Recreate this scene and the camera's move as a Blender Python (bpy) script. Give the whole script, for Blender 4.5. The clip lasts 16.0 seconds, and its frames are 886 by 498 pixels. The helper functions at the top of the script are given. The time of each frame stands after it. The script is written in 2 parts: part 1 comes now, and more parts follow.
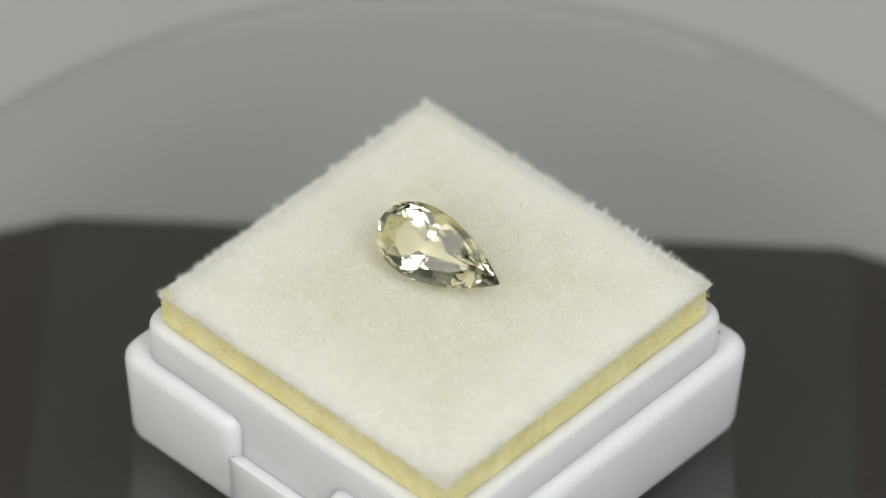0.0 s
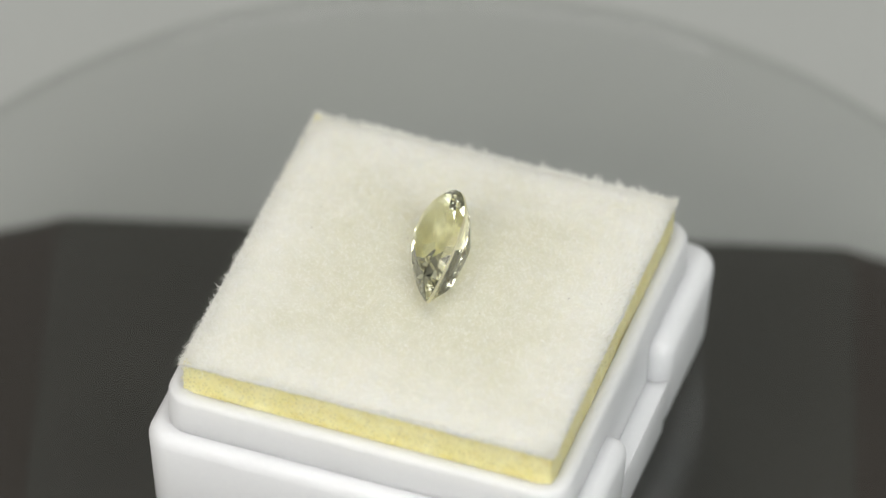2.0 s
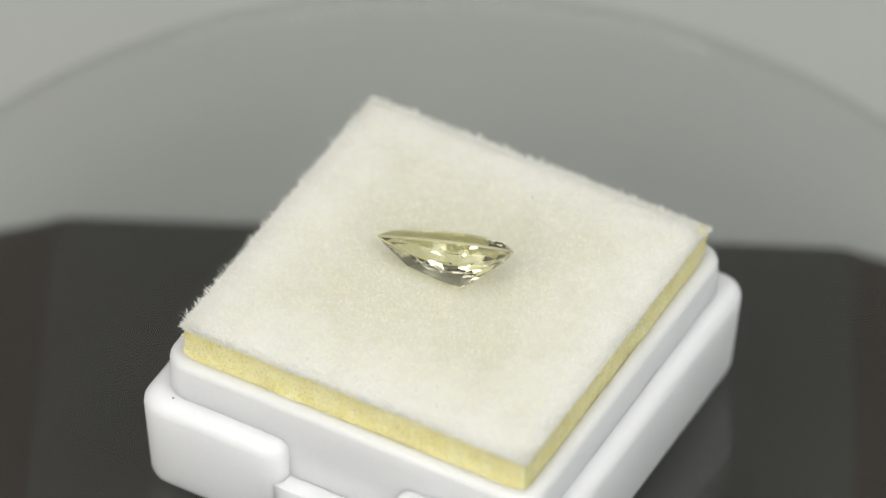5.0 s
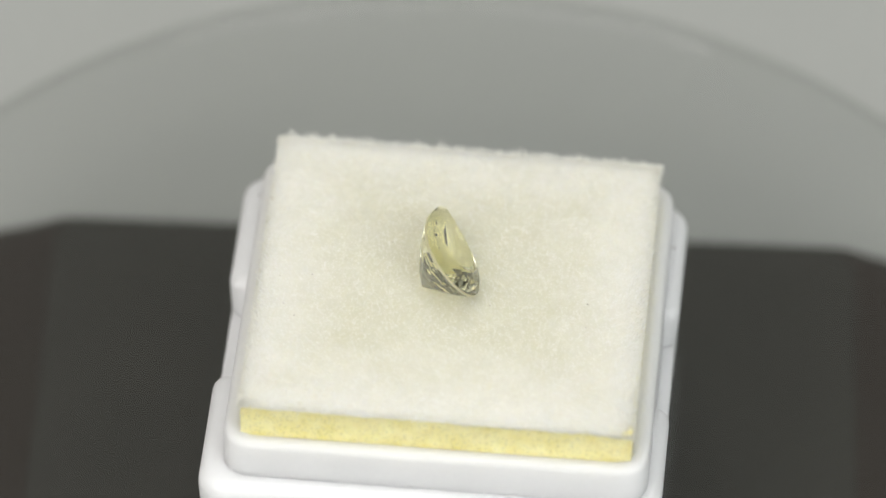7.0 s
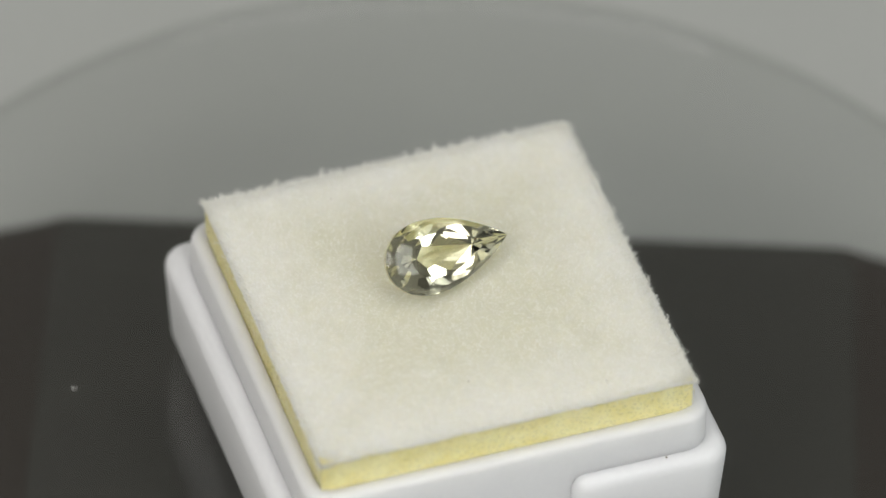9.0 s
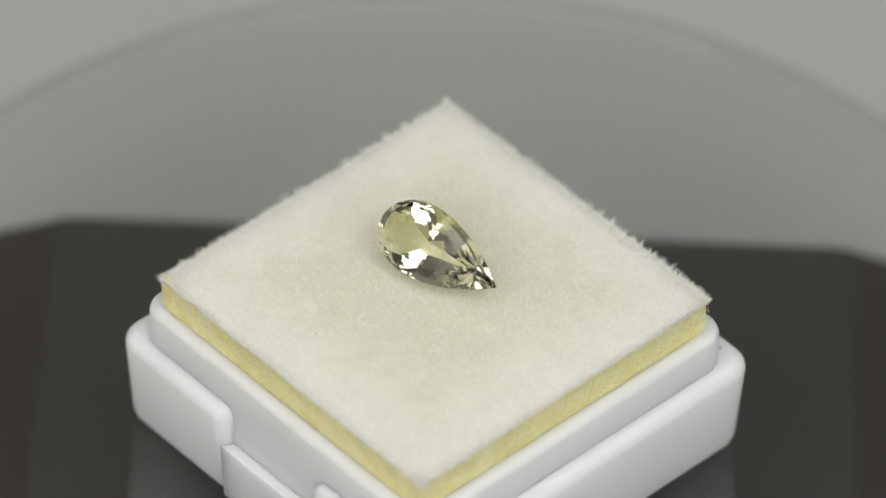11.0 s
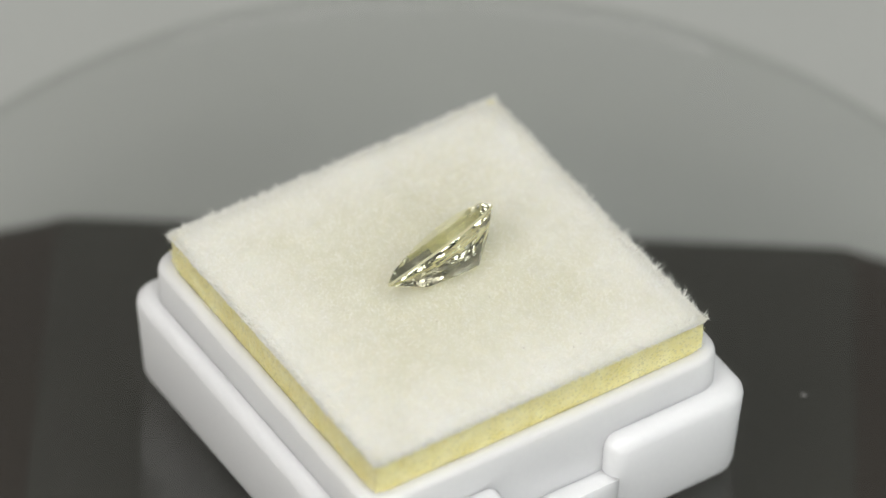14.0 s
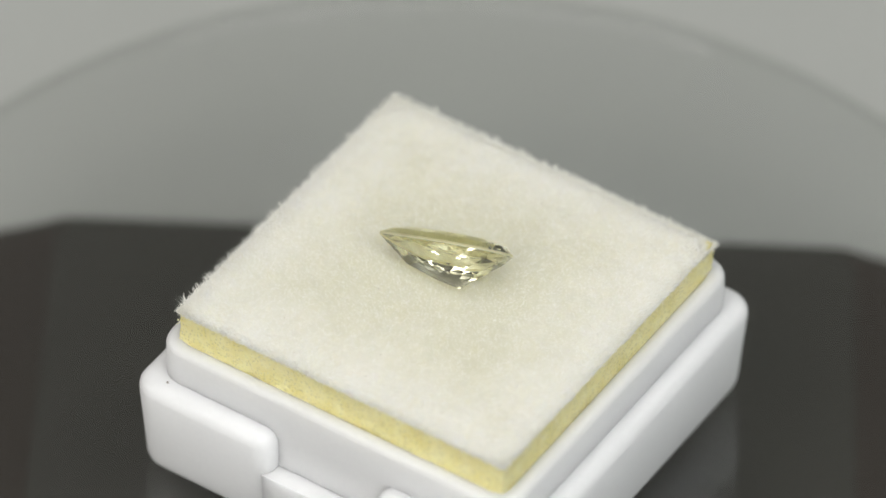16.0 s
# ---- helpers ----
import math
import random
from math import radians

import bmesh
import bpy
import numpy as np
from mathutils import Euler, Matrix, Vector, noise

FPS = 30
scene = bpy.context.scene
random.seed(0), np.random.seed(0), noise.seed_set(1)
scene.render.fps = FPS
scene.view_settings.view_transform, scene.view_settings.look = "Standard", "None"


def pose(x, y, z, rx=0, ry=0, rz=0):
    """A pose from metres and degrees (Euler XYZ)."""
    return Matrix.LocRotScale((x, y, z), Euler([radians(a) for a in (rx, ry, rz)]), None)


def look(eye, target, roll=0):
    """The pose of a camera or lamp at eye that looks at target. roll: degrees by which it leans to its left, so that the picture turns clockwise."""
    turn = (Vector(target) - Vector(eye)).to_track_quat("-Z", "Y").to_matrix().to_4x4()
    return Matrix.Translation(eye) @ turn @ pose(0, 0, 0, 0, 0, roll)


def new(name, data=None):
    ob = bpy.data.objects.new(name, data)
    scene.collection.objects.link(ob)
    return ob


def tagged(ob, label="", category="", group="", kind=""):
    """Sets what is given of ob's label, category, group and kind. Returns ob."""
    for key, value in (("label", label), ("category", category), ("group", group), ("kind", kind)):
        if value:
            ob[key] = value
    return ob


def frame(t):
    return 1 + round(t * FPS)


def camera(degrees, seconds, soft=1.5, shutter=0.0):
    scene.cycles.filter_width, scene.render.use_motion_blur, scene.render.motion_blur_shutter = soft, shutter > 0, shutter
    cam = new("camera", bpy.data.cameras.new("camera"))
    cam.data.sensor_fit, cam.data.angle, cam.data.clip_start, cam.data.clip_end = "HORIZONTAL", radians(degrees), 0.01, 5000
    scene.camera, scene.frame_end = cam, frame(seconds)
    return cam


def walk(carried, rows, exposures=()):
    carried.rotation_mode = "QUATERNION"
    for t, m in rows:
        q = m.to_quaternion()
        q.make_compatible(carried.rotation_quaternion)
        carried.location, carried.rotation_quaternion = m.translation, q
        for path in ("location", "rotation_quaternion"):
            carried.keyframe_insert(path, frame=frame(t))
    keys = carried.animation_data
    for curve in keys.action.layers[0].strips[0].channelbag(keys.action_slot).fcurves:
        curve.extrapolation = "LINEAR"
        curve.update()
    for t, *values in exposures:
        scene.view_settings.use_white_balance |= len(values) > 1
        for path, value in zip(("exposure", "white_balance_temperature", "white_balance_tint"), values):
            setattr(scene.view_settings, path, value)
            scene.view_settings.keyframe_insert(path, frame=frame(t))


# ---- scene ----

MM = 0.001
SPIN = -33.15                      # degrees per second, clockwise from above

# ---------------------------------------------------------------- camera
cam = camera(7.18, 16.0, soft=1.5)
EYE = (0.0, -0.330, 0.3308)
AIM = (0.0, 0.01685, 0.0)
# the camera meters itself while the stone flashes: seconds and stops
EXPOSURES = [(0.0, 0.10), (0.5, 0.05), (0.75, 0.12), (1.0, 0.24), (2.0, 0.22), (3.5, 0.25), (6.0, 0.27), (7.0, 0.29), (8.0, 0.22), (8.25, 0.12), (8.5, 0.02), (9.2, 0.00),
             (11.3, 0.06), (11.5, 0.09), (12.0, 0.21), (13.0, 0.20), (16.0, 0.20)]
walk(cam, [(0.0, look(EYE, AIM, 1.19)), (16.0, look(EYE, AIM, 1.19))], exposures=EXPOSURES)
cam.data.dof.use_dof = True
cam.data.dof.focus_distance = 0.4565
cam.data.dof.aperture_fstop = 20.0

# ---------------------------------------------------------------- light
world = bpy.data.worlds.new("world")
scene.world = world
world.use_nodes = True
world.node_tree.nodes["Background"].inputs[0].default_value = (0.5, 0.5, 0.5, 1)
world.node_tree.nodes["Background"].inputs[1].default_value = 0.05


def area(name, eye, target, w, h, watts, colour):
    d = bpy.data.lights.new(name, "AREA")
    d.shape, d.size, d.size_y, d.energy, d.color = "RECTANGLE", w, h, watts, colour
    ob = new(name, d)
    ob.matrix_world = look(eye, target)
    return ob


area("softbox_light", (-0.27, -0.40, 0.47), (0, 0, 0.01), 0.34, 0.44, 1.95, (1.0, 0.965, 0.94))
area("softbox_light", (0.27, -0.40, 0.47), (0, 0, 0.01), 0.34, 0.44, 1.9, (0.95, 0.985, 1.0))
# fill added overhead, out of view, to lift top faces and the room
area("overhead_fill_light", (0.0, -0.05, 1.2), (0, 0, 0), 0.6, 0.6, 3.5, (1.0, 0.985, 0.95))


# ---------------------------------------------------------------- materials
def nodes(name):
    m = bpy.data.materials.new(name)
    m.use_nodes = True
    t = m.node_tree
    return m, t, t.nodes["Principled BSDF"]


def put(t, kind, **values):
    n = t.nodes.new(kind)
    for k, v in values.items():
        n.inputs[k.replace("_", " ")].default_value = v
    return n


def varied(name, c1, c2, rough=0.5, scale=300.0, fine=2500.0, bump=0.2, depth=0.0001, spec=0.5, sss=0.0, radius=(1, 1, 1), sss_scale=0.001, rough_var=0.08, sheen=0.0):
    """A procedural surface: blotches at one scale, grain and relief at a finer one."""
    m, t, b = nodes(name)
    co = t.nodes.new("ShaderNodeTexCoord")
    big = put(t, "ShaderNodeTexNoise", Scale=scale, Detail=4.0)
    small = put(t, "ShaderNodeTexNoise", Scale=fine, Detail=3.0)
    for n in (big, small):
        t.links.new(co.outputs["Object"], n.inputs["Vector"])
    mixf = t.nodes.new("ShaderNodeMath")
    mixf.operation = "MULTIPLY_ADD"
    t.links.new(small.outputs["Fac"], mixf.inputs[0])
    mixf.inputs[1].default_value = 0.5
    half = t.nodes.new("ShaderNodeMath")
    half.operation = "MULTIPLY"
    half.inputs[1].default_value = 0.5
    t.links.new(big.outputs["Fac"], half.inputs[0])
    t.links.new(half.outputs[0], mixf.inputs[2])
    ramp = t.nodes.new("ShaderNodeValToRGB")
    ramp.color_ramp.elements[0].position, ramp.color_ramp.elements[1].position = 0.3, 0.7
    ramp.color_ramp.elements[0].color, ramp.color_ramp.elements[1].color = (*c1, 1), (*c2, 1)
    t.links.new(mixf.outputs[0], ramp.inputs[0])
    t.links.new(ramp.outputs[0], b.inputs["Base Color"])
    rr = t.nodes.new("ShaderNodeMapRange")
    rr.inputs["To Min"].default_value, rr.inputs["To Max"].default_value = rough - rough_var, rough + rough_var
    t.links.new(big.outputs["Fac"], rr.inputs["Value"])
    t.links.new(rr.outputs[0], b.inputs["Roughness"])
    if bump:
        bp = put(t, "ShaderNodeBump", Strength=bump, Distance=depth)
        t.links.new(small.outputs["Fac"], bp.inputs["Height"])
        t.links.new(bp.outputs[0], b.inputs["Normal"])
    b.inputs["Specular IOR Level"].default_value = spec
    if sss:
        b.inputs["Subsurface Weight"].default_value = sss
        b.inputs["Subsurface Radius"].default_value = radius
        b.inputs["Subsurface Scale"].default_value = sss_scale
    if sheen:
        b.inputs["Sheen Weight"].default_value = sheen
        b.inputs["Sheen Roughness"].default_value = 0.5
    return m


def scattering(name, dark, light, through_share):
    """A pale surface that scatters light back and lets some through."""
    m, t, b = nodes(name)
    out = t.nodes["Material Output"]
    co = t.nodes.new("ShaderNodeTexCoord")
    nz = put(t, "ShaderNodeTexNoise", Scale=900.0, Detail=2.0)
    t.links.new(co.outputs["Object"], nz.inputs["Vector"])
    ramp = t.nodes.new("ShaderNodeValToRGB")
    ramp.color_ramp.elements[0].color, ramp.color_ramp.elements[1].color = (*dark, 1), (*light, 1)
    t.links.new(nz.outputs["Fac"], ramp.inputs[0])
    t.links.new(ramp.outputs[0], b.inputs["Base Color"])
    b.inputs["Roughness"].default_value = 0.85
    b.inputs["Specular IOR Level"].default_value = 0.15
    through_light = t.nodes.new("ShaderNodeBsdfTranslucent")
    t.links.new(ramp.outputs[0], through_light.inputs["Color"])
    mix = t.nodes.new("ShaderNodeMixShader")
    mix.inputs[0].default_value = through_share
    t.links.new(b.outputs[0], mix.inputs[1])
    t.links.new(through_light.outputs[0], mix.inputs[2])
    t.links.new(mix.outputs[0], out.inputs[0])
    return m


WHITE_PLASTIC = varied("white_plastic", (0.87, 0.872, 0.88), (0.90, 0.902, 0.905), 0.42, 180, 3000, 0.05, 0.00003, sss=0.8, sss_scale=0.004)
FELT = varied("white_felt", (0.715, 0.70, 0.55), (0.76, 0.746, 0.608), 0.95, 700, 6000, 0.5, 0.00015, spec=0.1, sheen=0.15, sss=1.0, radius=(1.0, 0.95, 0.8), sss_scale=0.003)
FIBRE = scattering("felt_fibre", (0.95, 0.942, 0.88), (0.985, 0.98, 0.945), 0.4)
# frosting added to scatter light into the stone's tip, which otherwise goes black
GIRDLE = scattering("frosted_girdle", (0.93, 0.89, 0.62), (0.97, 0.94, 0.72), 0.65)


def whiten_edges(m, inverse, inner, outer, colour):
    """The pile is thicker and whiter towards the cut edges of the sheet."""
    t = m.node_tree
    b = t.nodes["Principled BSDF"]
    was = b.inputs["Base Color"].links[0].from_socket
    co = t.nodes.new("ShaderNodeTexCoord")
    mp = t.nodes.new("ShaderNodeMapping")
    mp.inputs["Location"].default_value = inverse.translation
    mp.inputs["Rotation"].default_value = inverse.to_euler()
    t.links.new(co.outputs["Object"], mp.inputs["Vector"])
    nz = put(t, "ShaderNodeTexNoise", Scale=350.0, Detail=4.0)
    t.links.new(co.outputs["Object"], nz.inputs["Vector"])
    sep = t.nodes.new("ShaderNodeSeparateXYZ")
    t.links.new(mp.outputs[0], sep.inputs[0])
    far = t.nodes.new("ShaderNodeMath")
    far.operation = "MAXIMUM"
    for i in (0, 1):
        size = t.nodes.new("ShaderNodeMath")
        size.operation = "ABSOLUTE"
        t.links.new(sep.outputs[i], size.inputs[0])
        t.links.new(size.outputs[0], far.inputs[i])
    wob = t.nodes.new("ShaderNodeMath")
    wob.operation = "MULTIPLY_ADD"
    wob.inputs[1].default_value = 0.006
    t.links.new(nz.outputs["Fac"], wob.inputs[0])
    t.links.new(far.outputs[0], wob.inputs[2])
    rr = t.nodes.new("ShaderNodeMapRange")
    rr.inputs["From Min"].default_value, rr.inputs["From Max"].default_value = inner + 0.003, outer + 0.003
    t.links.new(wob.outputs[0], rr.inputs["Value"])
    mix = t.nodes.new("ShaderNodeMixRGB")
    mix.inputs[2].default_value = (*colour, 1)
    t.links.new(rr.outputs[0], mix.inputs[0])
    t.links.new(was, mix.inputs[1])
    t.links.new(mix.outputs[0], b.inputs["Base Color"])


TABLE = varied("grey_table", (0.415, 0.425, 0.402), (0.462, 0.472, 0.448), 0.7, 25, 900, 0.1, 0.0001)
DARK = varied("dark_plastic", (0.039, 0.037, 0.0312), (0.050, 0.0475, 0.040), 0.5, 120, 4000, 0, 0.00005, spec=0.4)
PAINT = varied("room_paint", (0.39, 0.39, 0.38), (0.43, 0.43, 0.42), 0.8, 3, 200, 0.1, 0.001)
FRAME = varied("dark_frame", (0.033, 0.026, 0.021), (0.044, 0.034, 0.028), 0.4, 120, 4000, 0, 0.00005, spec=0.4)
GLINT = varied("foam_cell_wall", (0.88, 0.82, 0.45), (0.94, 0.90, 0.62), 0.12, 900, 4000, 0, spec=1.0, rough_var=0.05)
SPECK = varied("dark_dirt", (0.09, 0.05, 0.03), (0.2, 0.13, 0.08), 0.8, 2000, 6000, 0)
LINT = varied("pale_lint", (0.20, 0.195, 0.18), (0.28, 0.275, 0.26), 0.9, 2000, 6000, 0)
STEEL = varied("spindle_metal", (0.3, 0.3, 0.3), (0.4, 0.4, 0.4), 0.35, 300, 3000, 0)
STEEL.node_tree.nodes["Principled BSDF"].inputs["Metallic"].default_value = 1.0


def foam_material():
    m, t, b = nodes("yellow_foam")
    co = t.nodes.new("ShaderNodeTexCoord")
    cells = put(t, "ShaderNodeTexVoronoi", Scale=4300.0)
    blot = put(t, "ShaderNodeTexNoise", Scale=900.0, Detail=5.0)
    for n in (cells, blot):
        t.links.new(co.outputs["Object"], n.inputs["Vector"])
    ramp = t.nodes.new("ShaderNodeValToRGB")
    ramp.color_ramp.elements[0].color, ramp.color_ramp.elements[1].color = (0.86, 0.775, 0.32, 1), (0.94, 0.88, 0.48, 1)
    ramp.color_ramp.elements[0].position, ramp.color_ramp.elements[1].position = 0.3, 0.65
    t.links.new(blot.outputs["Fac"], ramp.inputs[0])
    # shade inside the open cells is multiplied into the foam colour
    pit_shade = t.nodes.new("ShaderNodeMapRange")
    pit_shade.inputs["From Min"].default_value, pit_shade.inputs["From Max"].default_value = 0.0, 0.4
    pit_shade.inputs["To Min"].default_value, pit_shade.inputs["To Max"].default_value = 0.66, 1.0
    t.links.new(cells.outputs["Distance"], pit_shade.inputs["Value"])
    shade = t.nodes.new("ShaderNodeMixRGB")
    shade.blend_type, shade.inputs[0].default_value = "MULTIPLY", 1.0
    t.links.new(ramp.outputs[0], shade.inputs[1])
    t.links.new(pit_shade.outputs[0], shade.inputs[2])
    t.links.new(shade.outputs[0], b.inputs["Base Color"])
    bp = put(t, "ShaderNodeBump", Strength=0.7, Distance=0.00012)
    t.links.new(cells.outputs["Distance"], bp.inputs["Height"])
    t.links.new(bp.outputs[0], b.inputs["Normal"])
    b.inputs["Roughness"].default_value = 0.3
    b.inputs["Subsurface Weight"].default_value = 0.15
    b.inputs["Subsurface Radius"].default_value = (1, 0.8, 0.3)
    b.inputs["Subsurface Scale"].default_value = 0.0006
    return m


def clear_material(name, colour, ior, rough=0.0):
    m, t, b = nodes(name)
    b.inputs["Base Color"].default_value = (*colour, 1)
    b.inputs["Transmission Weight"].default_value = 1.0
    b.inputs["IOR"].default_value = ior
    b.inputs["Roughness"].default_value = rough
    return m


def thin_clear(name, colour, shine):
    """Clear sheet: light passes straight through, and the surface mirrors a small share of it."""
    m = bpy.data.materials.new(name)
    m.use_nodes = True
    t = m.node_tree
    t.nodes.clear()
    out = t.nodes.new("ShaderNodeOutputMaterial")
    mix = t.nodes.new("ShaderNodeMixShader")
    see = put(t, "ShaderNodeBsdfTransparent", Color=(*colour, 1))
    gloss = put(t, "ShaderNodeBsdfGlossy", Roughness=0.01)
    mix.inputs[0].default_value = shine
    t.links.new(see.outputs[0], mix.inputs[1])
    t.links.new(gloss.outputs[0], mix.inputs[2])
    t.links.new(mix.outputs[0], out.inputs[0])
    return m


FOAM = foam_material()
ACRYLIC = thin_clear("clear_acrylic", (0.97, 0.975, 0.97), 0.08)
# darker tint on the rim stands in for the light a thick edge bends away
ACRYLIC_EDGE = thin_clear("clear_acrylic_edge", (0.86, 0.865, 0.855), 0.02)
GEM = clear_material("pale_yellow_gem", (0.998, 0.983, 0.72), 1.53)


# ---------------------------------------------------------------- building helpers
def part(name, bm, material, parent=None, label="", smooth=False):
    me = bpy.data.meshes.new(name)
    bm.to_mesh(me)
    bm.free()
    me.materials.append(material)
    if smooth:
        for f in me.polygons:
            f.use_smooth = True
    ob = new(name, me)
    ob.parent = parent
    return tagged(ob, label)


def poly_slab(bm, outline, z0, z1):
    """A prism over an outline in millimetres; returns its top face and its vertical edges."""
    low = [bm.verts.new((x * MM, y * MM, z0 * MM)) for x, y in outline]
    top = [bm.verts.new((x * MM, y * MM, z1 * MM)) for x, y in outline]
    n = len(outline)
    bm.faces.new(list(reversed(low)))
    face = bm.faces.new(top)
    sides = [bm.faces.new((low[i], low[(i + 1) % n], top[(i + 1) % n], top[i])) for i in range(n)]
    ups = [bm.edges.get((low[i], top[i])) for i in range(n)]
    return face, ups, low


def bevel(bm, edges, size, segments):
    return bmesh.ops.bevel(bm, geom=edges, offset=size * MM, segments=segments, affect="EDGES", profile=0.5, clamp_overlap=True)


def square(h):
    return [(-h, -h), (h, -h), (h, h), (-h, h)]


def rounded_slab(half, z0, z1, corner, top, low=0.0, outline=None, sharp=()):
    """A slab with rounded corners, a rounded top edge and a rounded foot."""
    bm = bmesh.new()
    pts = outline or square(half)
    face, ups, _ = poly_slab(bm, pts, z0, z1)
    big = [e for e, (x, y) in zip(ups, pts) if (x, y) not in sharp]
    small = [e for e, (x, y) in zip(ups, pts) if (x, y) in sharp]
    bevel(bm, big, corner, 6)
    if small:
        bevel(bm, [e for e in small if e.is_valid], 1.1, 5)
    if top:
        bm.normal_update()
        edge = [e for e in bm.edges if all(abs(v.co.z - z1 * MM) < 1e-7 for v in e.verts) and len(e.link_faces) == 2 and e.calc_face_angle(0) > 0.5]
        bevel(bm, edge, top, 4)
    if low:
        bm.normal_update()
        edge = [e for e in bm.edges if all(abs(v.co.z - z0 * MM) < 1e-7 for v in e.verts) and len(e.link_faces) == 2 and e.calc_face_angle(0) > 0.5]
        bevel(bm, edge, low, 3)
    return bm


def join(bm, other):
    me = bpy.data.meshes.new("joined")
    other.to_mesh(me)
    other.free()
    bm.from_mesh(me)
    bpy.data.meshes.remove(me)


def soften(ob, degrees=35):
    for f in ob.data.polygons:
        f.use_smooth = True
    ob.data.set_sharp_from_angle(angle=radians(degrees))
    return ob


# ---------------------------------------------------------------- setting
def slab(name, lo, hi, material, label, category):
    bm = bmesh.new()
    bmesh.ops.create_cube(bm, size=1)
    for v in bm.verts:
        v.co = Vector([(a + b) / 2 + c * (b - a) for a, b, c in zip(lo, hi, v.co)])
    return tagged(part(name, bm, material), label, category, kind="structure")


TABLE_Z = -0.0122
slab("table_surface", (-0.9, -0.9, TABLE_Z - 0.03), (0.9, 0.9, TABLE_Z), TABLE, "plain matt light grey table surface", "table surface")
# unseen walls and ceiling, added to enclose the set and bounce its light
slab("wall_north", (-0.9, 0.9, TABLE_Z - 0.03), (0.9, 1.0, 1.3), PAINT, "plain light grey painted wall added out of view", "wall")
slab("wall_south", (-0.9, -1.0, TABLE_Z - 0.03), (0.9, -0.9, 1.3), PAINT, "plain light grey painted wall added out of view", "wall")
slab("wall_east", (0.9, -1.0, TABLE_Z - 0.03), (1.0, 1.0, 1.3), PAINT, "plain light grey painted wall added out of view", "wall")
slab("wall_west", (-1.0, -1.0, TABLE_Z - 0.03), (-0.9, 1.0, 1.3), PAINT, "plain light grey painted wall added out of view", "wall")
slab("ceiling", (-1.0, -1.0, 1.3), (1.0, 1.0, 1.4), PAINT, "plain light grey painted ceiling added out of view", "ceiling")


# ---------------------------------------------------------------- turntable
def turntable_base():
    base = tagged(new("turntable_stand"), "flat dark charcoal turntable stand under a clear disc", "turntable stand")
    base.matrix_world = pose(0, 0, TABLE_Z, 0, 0, -1.6)
    top = (-10.0 * MM - TABLE_Z) / MM
    bm = bmesh.new()
    rings = []
    for half, deep, cut, z in ((37, 29.2, 5, 0.0), (37, 29.2, 5, 0.3), (36.0, 29.1, 4.6, 0.5), (29.7, 29.2, 2.6, top - 0.25), (29.2, 29.1, 2.4, top - 0.05)):
        pts = []
        for sx, sy in ((1, 1), (-1, 1), (-1, -1), (1, -1)):
            for k in range(7):
                a = math.atan2(sy, sx) - math.pi / 4 + k * math.pi / 12
                pts.append(bm.verts.new(((sx * (half - cut) + cut * math.cos(a)) * MM, (sy * (deep - cut) + cut * math.sin(a)) * MM, z * MM)))
        rings.append(pts)
    n = len(rings[0])
    for a, b in zip(rings, rings[1:]):
        for i in range(n):
            bm.faces.new((a[i], a[(i + 1) % n], b[(i + 1) % n], b[i]))
    bm.faces.new(list(reversed(rings[0])))
    bm.faces.new(rings[-1])
    soften(part("housing", bm, FRAME, base), 25)
    soften(part("dark_panel", rounded_slab(0, top - 0.4, top + 0.05, 2.3, 0.15, outline=[(-27.9, -29.0), (28.1, -29.0), (28.1, 29.1), (-27.9, 29.1)]), DARK, base, "smooth near-black square panel"), 25)
    bm = bmesh.new()
    bmesh.ops.create_cone(bm, cap_ends=True, segments=32, radius1=4 * MM, radius2=4 * MM, depth=8.7 * MM)
    bmesh.ops.translate(bm, verts=bm.verts, vec=(0, 0, (top + 4.35) * MM))
    soften(part("spindle", bm, STEEL, base, "short metal spindle"))
    return base


def lathe(bm, profile, segments):
    """Turns a closed profile of (radius, height) in millimetres round the upright axis."""
    rings = [[bm.verts.new((r * MM * math.cos(2 * math.pi * i / segments), r * MM * math.sin(2 * math.pi * i / segments), z * MM)) for i in range(segments)] if r > 0
             else [bm.verts.new((0, 0, z * MM))] for r, z in profile]
    for a, b in zip(rings, rings[1:]):
        for i in range(segments):
            j = (i + 1) % segments
            if len(a) == 1:
                bm.faces.new((a[0], b[i], b[j]))
            elif len(b) == 1:
                bm.faces.new((a[i], b[0], a[j]))
            else:
                bm.faces.new((a[i], b[i], b[j], a[j]))
    bmesh.ops.recalc_face_normals(bm, faces=bm.faces)


def crumb(size, seed, flat=0.6):
    rng = random.Random(seed)
    bm = bmesh.new()
    bmesh.ops.create_icosphere(bm, subdivisions=2, radius=size * MM / 2)
    for v in bm.verts:
        v.co *= rng.uniform(0.65, 1.2)
        v.co.z *= flat
    return bm


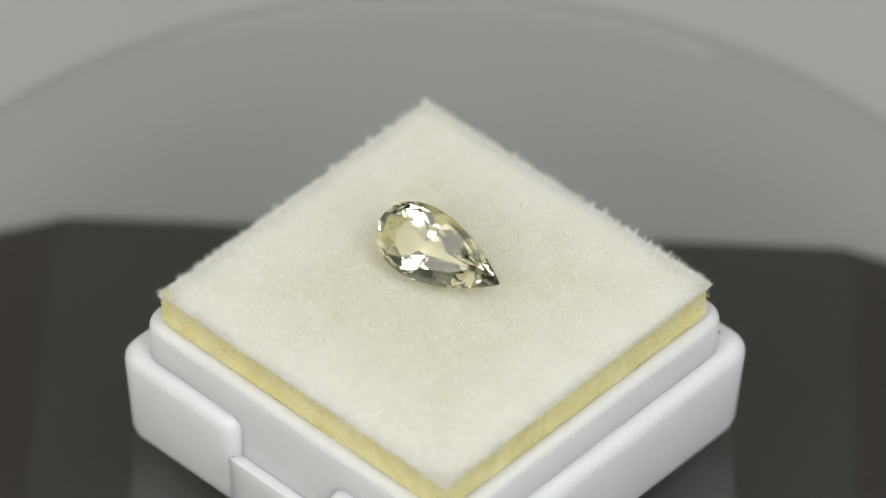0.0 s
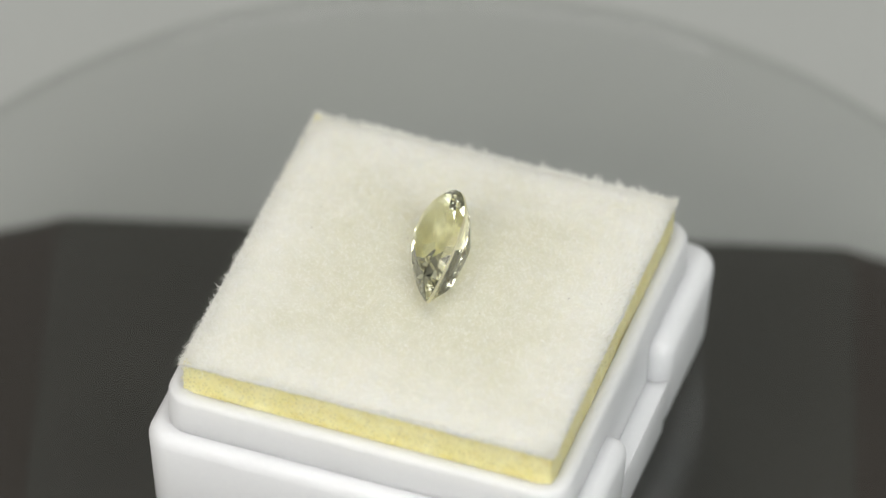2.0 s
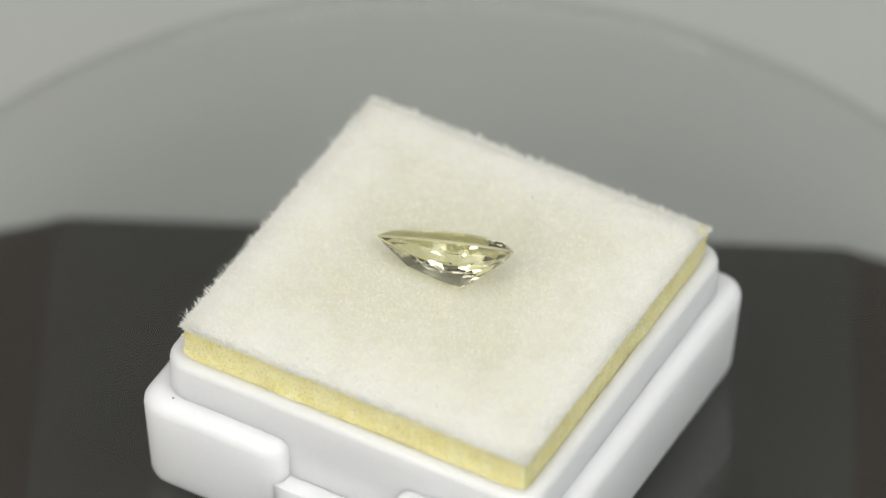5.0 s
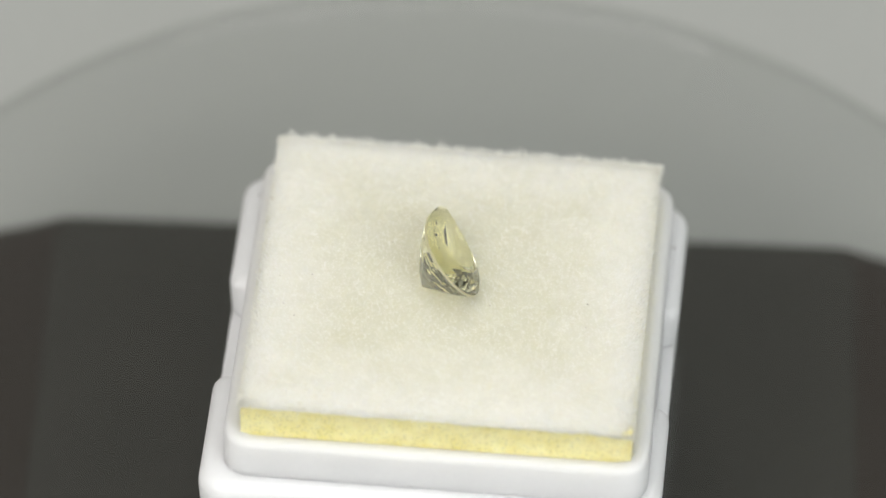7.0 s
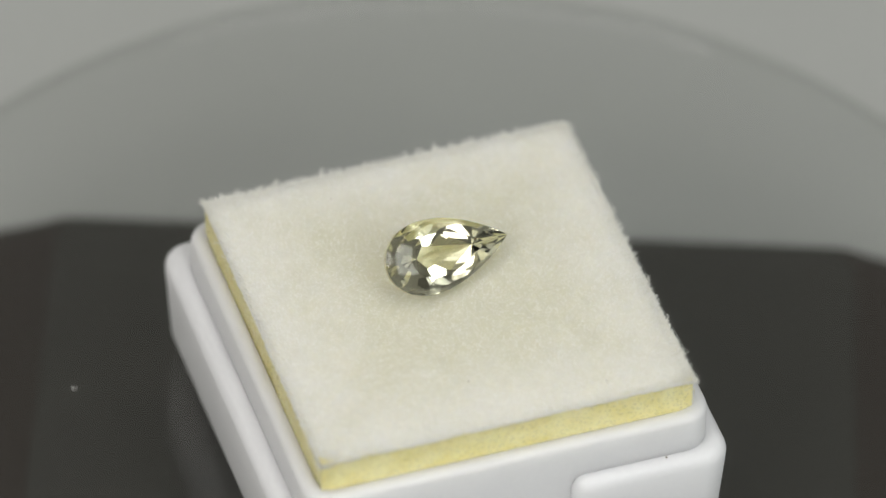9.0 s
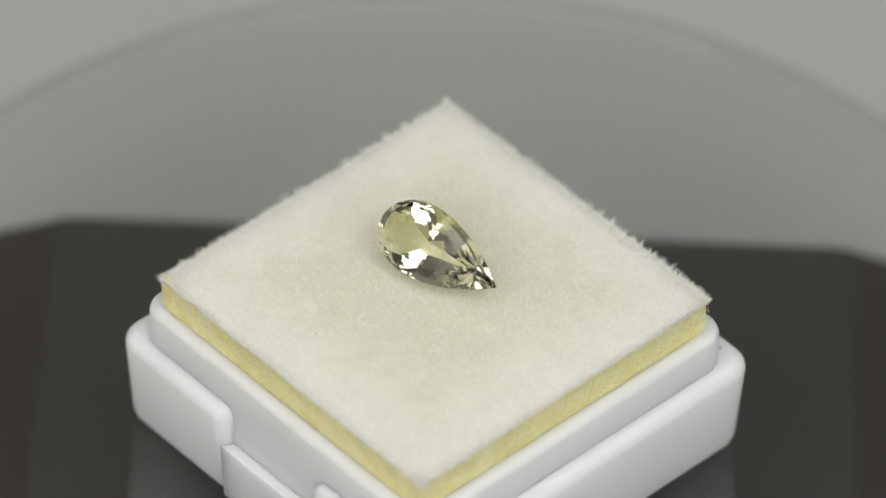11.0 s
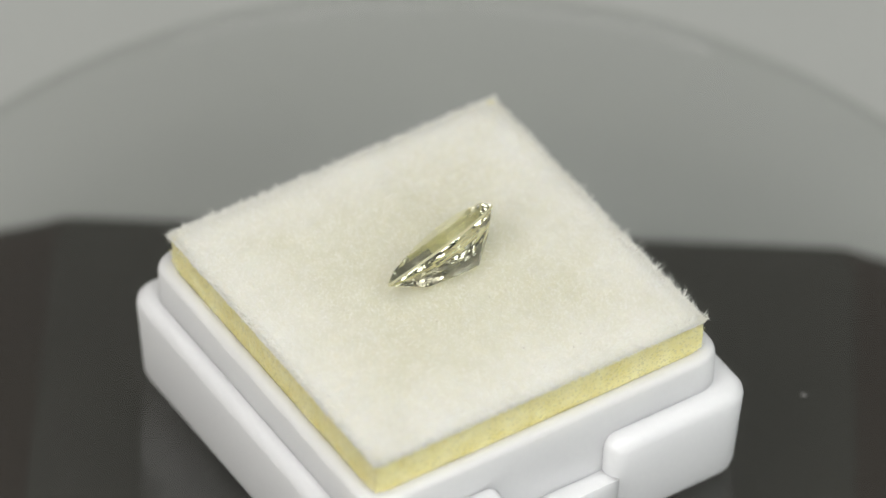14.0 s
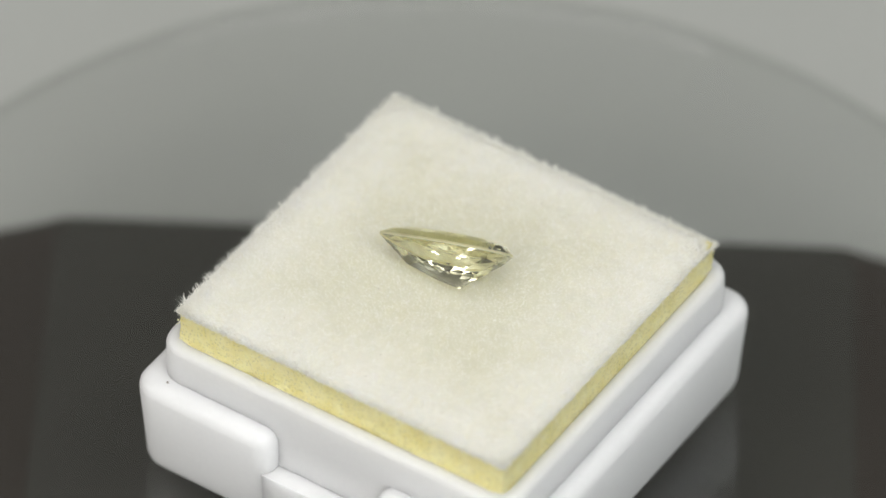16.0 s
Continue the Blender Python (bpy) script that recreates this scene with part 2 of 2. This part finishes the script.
def turntable_plate():
    plate = tagged(new("turntable_plate"), "clear round acrylic turntable disc with a little dust", "turntable disc")
    bm = bmesh.new()
    lathe(bm, [(0, 0), (43.2, 0), (43.35, -0.06), (43.4, -0.2), (43.4, -1.1), (43.35, -1.24), (43.2, -1.3), (0, -1.3)], 192)
    disc = soften(part("disc", bm, ACRYLIC, plate), 20)
    disc.data.materials.append(ACRYLIC_EDGE)
    for f in disc.data.polygons:
        f.material_index = 1 if abs(f.normal.z) < 0.9 else 0
    for i, (r, a, size) in enumerate([(24.43, 112.2, 0.36), (27.5, 150, 0.12), (30, 214, 0.14), (25, 300, 0.12), (33, 20, 0.15), (28, 64, 0.1)]):
        ob = part("dust_speck", crumb(size, i), LINT, plate, "pale speck of dust")
        ob.location = (r * MM * math.cos(radians(a)), r * MM * math.sin(radians(a)), size * 0.25 * MM)
    return plate


# ---------------------------------------------------------------- gem box
BOX = pose(-0.35 * MM, -0.28 * MM, 0, 0, 0, -42.3)
INNER = BOX @ Matrix.Translation((0.12 * MM, -0.27 * MM, 0))     # the collar and its pad sit slightly off centre
FLANGE, NECK, LEDGE, STEP, RIM = 14.94, 13.65, 4.7, 7.75, 10.6


def gem_box():
    box = tagged(new("gem_box"), "open white plastic square gem display box base with stepped sides", "gem box")
    f, w = FLANGE, 4.1
    e = w + 0.5

    def tapered(bm):
        for v in bm.verts:
            k = 1 - 0.028 * max(0.0, 1 - v.co.z / (STEP * MM))
            v.co.x, v.co.y = v.co.x * k, v.co.y * k
        bmesh.ops.transform(bm, matrix=BOX, verts=bm.verts)
        return bm

    soften(part("thumb_ledge", tapered(rounded_slab(0, 0.0, LEDGE, 0.05, 0.4, 1.2, outline=[(-e, 0.05 - f), (e, 0.05 - f), (e, f - 0.05), (-e, f - 0.05)])), WHITE_PLASTIC, box), 40)
    # two raised end blocks leave a thumb notch between them on two opposite sides
    for s in (-1, 1):
        block = [(-f, -f), (-w, -f), (-w, f), (-f, f)] if s < 0 else [(w, -f), (f, -f), (f, f), (w, f)]
        soften(part("end_block", tapered(rounded_slab(f, 0.0, STEP, 1.8, 0.9, 1.2, outline=block, sharp=[p for p in block if abs(p[0]) == w])), WHITE_PLASTIC, box), 40)
    # the neck is a hollow square collar
    h = NECK
    bm = bmesh.new()
    rings = []
    for half, rc, z in ((h, 1.8, LEDGE - 1), (h, 1.8, RIM - 0.45), (h - 0.06, 1.75, RIM - 0.25), (h - 0.2, 1.6, RIM - 0.08), (h - 0.5, 1.4, RIM),
                        (h - 0.85, 1.2, RIM - 0.04), (h - 1.08, 1.05, RIM - 0.18), (h - 1.18, 1.0, RIM - 0.5), (h - 1.2, 1.0, LEDGE + 0.5)):
        pts = []
        for sx, sy in ((1, 1), (-1, 1), (-1, -1), (1, -1)):
            for n in range(7):
                a = math.atan2(sy, sx) - math.pi / 4 + n * math.pi / 12
                pts.append(bm.verts.new(((sx * (half - rc) + rc * math.cos(a)) * MM, (sy * (half - rc) + rc * math.sin(a)) * MM, z * MM)))
        rings.append(pts)
    n = len(rings[0])
    for a, b in zip(rings, rings[1:]):
        for i in range(n):
            bm.faces.new((a[i], a[(i + 1) % n], b[(i + 1) % n], b[i]))
    bm.faces.new(rings[-1])
    bmesh.ops.transform(bm, matrix=INNER, verts=bm.verts)
    soften(part("collar", bm, WHITE_PLASTIC, box), 40)
    for i, (x, y, z, size) in enumerate([(12.6, 13.7, 7.78, 0.16), (10.5, -14.1, 7.78, 0.15), (-12.1, 9.6, 10.64, 0.08)]):
        ob = part("dirt_speck", crumb(size, 20 + i), SPECK, box, "tiny dark brown speck of dirt")
        ob.location = BOX @ Vector((x * MM, y * MM, z * MM))
    return box


# ---------------------------------------------------------------- foam insert with its felt sheet
FELT_Z, FELT_HALF = 13.38, 12.58


def lean(x, y):
    """The pad lies slightly askew in the box."""
    return 0.16 * y / 12.6 + 0.07 * x / 12.6


def felt_height(x, y):
    """A soft sheet: slightly domed, uneven, and rolled off towards its cut edges."""
    ex, ey = FELT_HALF - abs(x), FELT_HALF - abs(y)
    roll = 1.25
    near = [max(0.0, 1 - max(e, 0.0) / roll) for e in (ex, ey)]
    t = min(1.0, math.hypot(*near))
    drop = 0.5 * (1 - math.sqrt(1 - t * t))
    bulge = 0.40 * (1 - (x / FELT_HALF) ** 2) * (1 - (y / FELT_HALF) ** 2)
    wave = (0.07 * noise.noise(Vector((x * 0.35, y * 0.35, 3.0))) + 0.05 * noise.noise(Vector((x * 1.3, y * 1.3, 7.0)))
            + 0.035 * noise.noise(Vector((x * 3.1, y * 3.1, 1.0))))
    return FELT_Z + lean(x, y) + bulge + wave - drop


def ragged(x, y):
    """How far the cut edge of the sheet strays from a straight line."""
    return 0.12 * noise.noise(Vector((x * 0.5, y * 0.5, 11.0))) + 0.08 * noise.noise(Vector((x * 2.1, y * 2.1, 5.0)))


def felt_sheet(insert):
    whiten_edges(FELT, INNER.inverted(), 5.5 * MM, 14.6 * MM, (0.89, 0.88, 0.815))
    n = 220
    verts, faces = [], []
    line = [math.sin(math.pi / 2 * (2 * i / n - 1)) for i in range(n + 1)]
    for j in line:
        for i in line:
            x, y = i * FELT_HALF, j * FELT_HALF
            k = 1 + ragged(x, y) / FELT_HALF * max(abs(i), abs(j)) ** 8
            verts.append((x * k * MM, y * k * MM, felt_height(x, y) * MM))
    for j in range(n):
        for i in range(n):
            a = j * (n + 1) + i
            faces.append((a, a + 1, a + n + 2, a + n + 1))
    rim = [i for i in range(n)] + [i * (n + 1) + n for i in range(n)] + [n * (n + 1) + i for i in range(n, 0, -1)] + [i * (n + 1) for i in range(n, 0, -1)]
    base = len(verts)
    for k, i in enumerate(rim):
        x, y, z = verts[i]
        verts.append((x * 1.006, y * 1.006, (12.86 + 0.10 * y / MM / 12.6 + 0.07 * noise.noise(Vector((x / MM * 0.9, y / MM * 0.9, 2.0)))) * MM))
    m = len(rim)
    for k in range(m):
        faces.append((rim[k], base + k, base + (k + 1) % m, rim[(k + 1) % m]))
    me = bpy.data.meshes.new("felt_sheet")
    me.from_pydata([INNER @ Vector(v) for v in verts], [], faces)
    me.materials.append(FELT)
    ob = new("felt_sheet", me)
    ob.parent = insert
    soften(ob, 60)
    return tagged(ob, "soft off-white felt sheet with fuzzy edges")


def felt_fibres(sheet):
    """Short loose fibres that stand out of the sheet, thickest along its edges."""
    rng = np.random.default_rng(5)
    verts, faces = [], []

    def fibre(p, d, length, width, bend, out):
        side = d.cross(out + Vector((rng.normal(), rng.normal(), rng.normal())) * 0.12).normalized() * width
        mid = p + d * length * 0.55
        tip = p + (d + bend).normalized() * length
        k = len(verts)
        verts.extend([p - side, p + side, mid + side * 0.7, mid - side * 0.7, tip])
        faces.append((k, k + 1, k + 2, k + 3))
        faces.append((k + 3, k + 2, k + 4))

    up = Vector((0, 0, 1))
    # matted nap over the whole sheet, in clumps
    for _ in range(52000):
        x, y = rng.uniform(-FELT_HALF, FELT_HALF, 2)
        clump = noise.noise(Vector((x * 1.1, y * 1.1, 4.0)))
        if rng.random() > 0.72 + 0.5 * clump:
            continue
        d = Vector((rng.normal() * 1.2, rng.normal() * 1.2, 0.55)).normalized()
        bend = Vector((rng.normal(), rng.normal(), rng.normal() * 0.3 - 0.2)) * 0.7
        fibre(Vector((x, y, felt_height(x, y) - 0.03)), d, rng.uniform(0.18, 0.55), 0.010, bend, up)
    # the cut edges fray outwards and upwards
    for _ in range(30000):
        along, side = rng.uniform(-1, 1), rng.integers(4)
        if rng.random() < 0.10:
            along = math.copysign(1 - abs(rng.normal()) * 0.03, along)
        inset = abs(rng.normal()) * 1.0
        x, y = along * FELT_HALF, FELT_HALF - inset
        turn = Matrix.Rotation(side * math.pi / 2, 3, "Z")
        corner = max(0.0, abs(along) - 0.95) * 20 * math.copysign(0.8, along)
        k = min(inset, 1.3) / 1.3
        d = Vector((rng.normal() * 0.5 + corner, 0.75 - 0.7 * k + rng.normal() * 0.25, 0.35 + 0.7 * k + rng.normal() * 0.3)).normalized()
        bend = Vector((rng.normal(), rng.normal() * 0.6, rng.normal() * 0.6 + 0.1)) * 0.5
        tuft = 0.65 + 0.6 * max(0.0, noise.noise(Vector((x * 1.5, side * 9.0, 1.0))) + 0.4)
        at = turn @ Vector((x, y, 0))
        p = Vector((at.x, at.y, felt_height(at.x, at.y) - 0.05))
        fibre(p, turn @ d, rng.uniform(0.15, 0.45) * tuft, rng.uniform(0.008, 0.014), turn @ bend, up + turn @ Vector((0, 0.6, 0)))
    # longer stray hairs break the outline
    for _ in range(4200):
        along, side = rng.uniform(-1, 1), rng.integers(4)
        if rng.random() < 0.12:
            along = math.copysign(1 - abs(rng.normal()) * 0.03, along)
        x, y = along * FELT_HALF, FELT_HALF - abs(rng.normal()) * 0.3
        turn = Matrix.Rotation(side * math.pi / 2, 3, "Z")
        corner = max(0.0, abs(along) - 0.95) * 20 * math.copysign(0.8, along)
        d = Vector((rng.normal() * 0.3 + corner * 0.6, 0.7, 0.75 + rng.normal() * 0.3)).normalized()
        bend = Vector((rng.normal(), rng.normal() * 0.4, rng.normal())) * 0.2
        tuft = 0.5 + 0.9 * max(0.0, noise.noise(Vector((x * 1.9, side * 9.0, 6.0))) + 0.35)
        at = turn @ Vector((x, y, 0))
        p = Vector((at.x, at.y, felt_height(at.x, at.y) - 0.05))
        fibre(p, turn @ d, rng.uniform(0.35, 0.75) * tuft, rng.uniform(0.017, 0.025), turn @ bend, up + turn @ Vector((0, 0.4, 0)))
    # short fuzz down the cut face, over the top of the foam
    for _ in range(9000):
        along, side = rng.uniform(-1, 1), rng.integers(4)
        x, y, z = along * FELT_HALF, FELT_HALF + 0.02, rng.uniform(12.86, 13.05)
        turn = Matrix.Rotation(side * math.pi / 2, 3, "Z")
        d = Vector((rng.normal() * 0.6, 0.6, rng.normal() * 0.6)).normalized()
        bend = Vector((rng.normal(), rng.normal() * 0.4, rng.normal() - 0.2)) * 0.6
        fibre(turn @ Vector((x, y, z)), turn @ d, rng.uniform(0.08, 0.22), 0.012, turn @ bend, turn @ Vector((0, 1, 0.5)))
    me = bpy.data.meshes.new("loose_fibre")
    me.from_pydata([INNER @ (v * MM) for v in verts], [], faces)
    me.materials.append(FIBRE)
    ob = new("loose_fibre", me)
    ob.parent = sheet
    return tagged(ob, "fine white fuzz", kind="stuff")


def foam_insert():
    insert = tagged(new("foam_insert"), "pale yellow foam pad topped with white felt, set in the box", "display pad")
    bm = bmesh.new()
    h, z0, z1 = 12.56, LEDGE + 0.55, 12.84
    n, m = 220, 44
    rings = []
    for k in range(m + 1):
        z = z0 + (z1 - z0) * k / m
        ring = []
        for s in range(4):
            for i in range(n):
                x, y = -h + 2 * h * i / n, -h
                x, y = [(x, y), (-y, x), (-x, -y), (y, -x)][s]
                grow = 0.10 * noise.noise(Vector((x * 0.6, y * 0.6, z * 0.6))) + 0.03 * noise.noise(Vector((x * 3.5, y * 3.5, z * 3.5))) - 0.05
                cell = noise.voronoi(Vector((x, y, z)) * 4.2)[0]
                grow -= 0.11 * max(0.0, 0.45 - cell[0])
                ring.append(bm.verts.new(INNER @ Vector((x * (1 + grow / h) * MM, y * (1 + grow / h) * MM, z * MM))))
        rings.append(ring)
    c = 4 * n
    for a, b in zip(rings, rings[1:]):
        for i in range(c):
            bm.faces.new((a[i], a[(i + 1) % c], b[(i + 1) % c], b[i]))
    bm.faces.new(rings[-1])
    bm.faces.new(list(reversed(rings[0])))
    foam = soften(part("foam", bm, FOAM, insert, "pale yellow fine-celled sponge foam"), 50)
    # cut cell walls that glint
    rng = random.Random(8)
    verts, faces = [], []
    for _ in range(900):
        side, along, z = rng.randrange(4), rng.uniform(-h, h), rng.uniform(RIM - 0.2, 12.6)
        turn = Matrix.Rotation(side * math.pi / 2, 3, "Z")
        mid = turn @ Vector((along, -h - 0.05, z))
        k, size = len(verts), rng.uniform(0.03, 0.085)
        for n in range(5):
            a = n * 2 * math.pi / 5 + rng.uniform(-0.4, 0.4)
            tilt = Vector((math.cos(a), rng.uniform(-0.7, 0.3), math.sin(a))) * size
            verts.append(INNER @ ((mid + turn @ tilt) * MM))
        faces.extend([(k, k + 1, k + 2), (k, k + 2, k + 3), (k, k + 3, k + 4)])
    me = bpy.data.meshes.new("cell_wall")
    me.from_pydata(verts, [], faces)
    me.materials.append(GLINT)
    shine = new("cell_wall", me)
    shine.parent = foam
    tagged(shine, "tiny glinting cut foam cells", kind="stuff")
    felt_fibres(felt_sheet(insert))
    for i, (x, y, size) in enumerate([(2.6, 4.2, 0.10), (-0.84, 9.1, 0.12), (-3.65, -8.9, 0.09), (-3.64, 10.7, 0.10), (-2.55, -2.57, 0.10), (-1.53, -8.86, 0.11),
                                      (-1.5, 4.1, 0.08), (6.2, 9.7, 0.07), (-4.7, 9.9, 0.10), (6.9, 5.6, 0.07), (-1.1, 11.2, 0.08), (5.5, -4.5, 0.06)]):
        ob = part("lint_speck", crumb(size * 0.75, 40 + i, 0.5), SPECK, insert, "tiny brownish fleck caught in the felt")
        ob.location = INNER @ Vector((x * MM, y * MM, (felt_height(x, y) + 0.05) * MM))
    return insert


# ---------------------------------------------------------------- gemstone
def pear(s, length, width, power=0.866):
    top = max(abs(math.sin(k / 50) * abs(math.sin(k / 100)) ** power) for k in range(1, 157))
    return length / 2 * math.cos(s), width / 2 * math.sin(s) * abs(math.sin(s / 2)) ** power / top


def gemstone():
    length, width, crown, depth, cx = 9.15, 4.85, 0.723, 2.69, -1.06
    pts = []

    def ring(count, shift, scale, z, wide=1.0, middle=cx):
        for k in range(count):
            x, y = pear(2 * math.pi * (k + shift) / count, length, width)
            pts.append(Vector((middle + (x - middle) * scale, y * scale * wide, z)))

    ring(32, 0.0, 1.0, 0.085)
    ring(32, 0.0, 1.0, -0.085)
    ring(16, 0.5, 0.859, 0.476)
    ring(12, 0.0, 0.606, crown, middle=-0.637)
    # the pavilion steps down in staggered tiers to a keel
    for k, (scale, z, wide) in enumerate(((0.848, -0.674, 1.04), (0.615, -1.407, 1.004), (0.488, -1.421, 0.903), (0.293, -2.178, 1.053))):
        ring(14, 0.5 * ((k + 1) % 2), scale, z, wide, -1.126)
    for x, z in ((-0.487, 1.005), (1.052, 0.895), (3.362, 0.635)):
        pts.append(Vector((cx + x, 0, -depth * z)))
    bm = bmesh.new()
    for p in pts:
        bm.verts.new(p * MM)
    bmesh.ops.convex_hull(bm, input=bm.verts)
    bmesh.ops.dissolve_limit(bm, angle_limit=radians(1.2), verts=bm.verts, edges=bm.edges)
    bmesh.ops.delete(bm, geom=[v for v in bm.verts if not v.link_faces], context="VERTS")
    bmesh.ops.recalc_face_normals(bm, faces=bm.faces)
    seat = pose(-0.199 * MM, -0.368 * MM, 16.146 * MM, 46.86, 7.47, -30.14)
    gem = tagged(new("gemstone"), "pear-cut pale yellow transparent gemstone lying tilted on felt", "gemstone")
    # the stone's zones, facet by facet: what lies above, on and below its girdle
    zones = (("table", "large flat top facet"), ("crown", "sloping crown facets"), ("girdle", "thin frosted girdle"), ("pavilion", "tapered facets under the girdle"))

    def zone(f):
        z = f.calc_center_median().z / MM
        return 0 if z > crown - 0.02 else 1 if z > 0.09 else 2 if z > -0.09 else 3

    for k, (name, label) in enumerate(zones):
        piece = bm.copy()
        bmesh.ops.delete(piece, geom=[f for f in piece.faces if zone(f) != k], context="FACES")
        bmesh.ops.transform(piece, matrix=seat, verts=piece.verts)
        part(name, piece, GIRDLE if name == "girdle" else GEM, gem, label)
    bm.free()
    return gem


base_thing = turntable_base()
plate_thing = turntable_plate()
box_thing = gem_box()
insert_thing = foam_insert()
gem_thing = gemstone()


def motions():
    for ob in (plate_thing, box_thing, insert_thing, gem_thing):
        walk(ob, [(0.5 * k, pose(0, 0, 0, 0, 0, SPIN * 0.5 * k)) for k in range(33)])


motions()
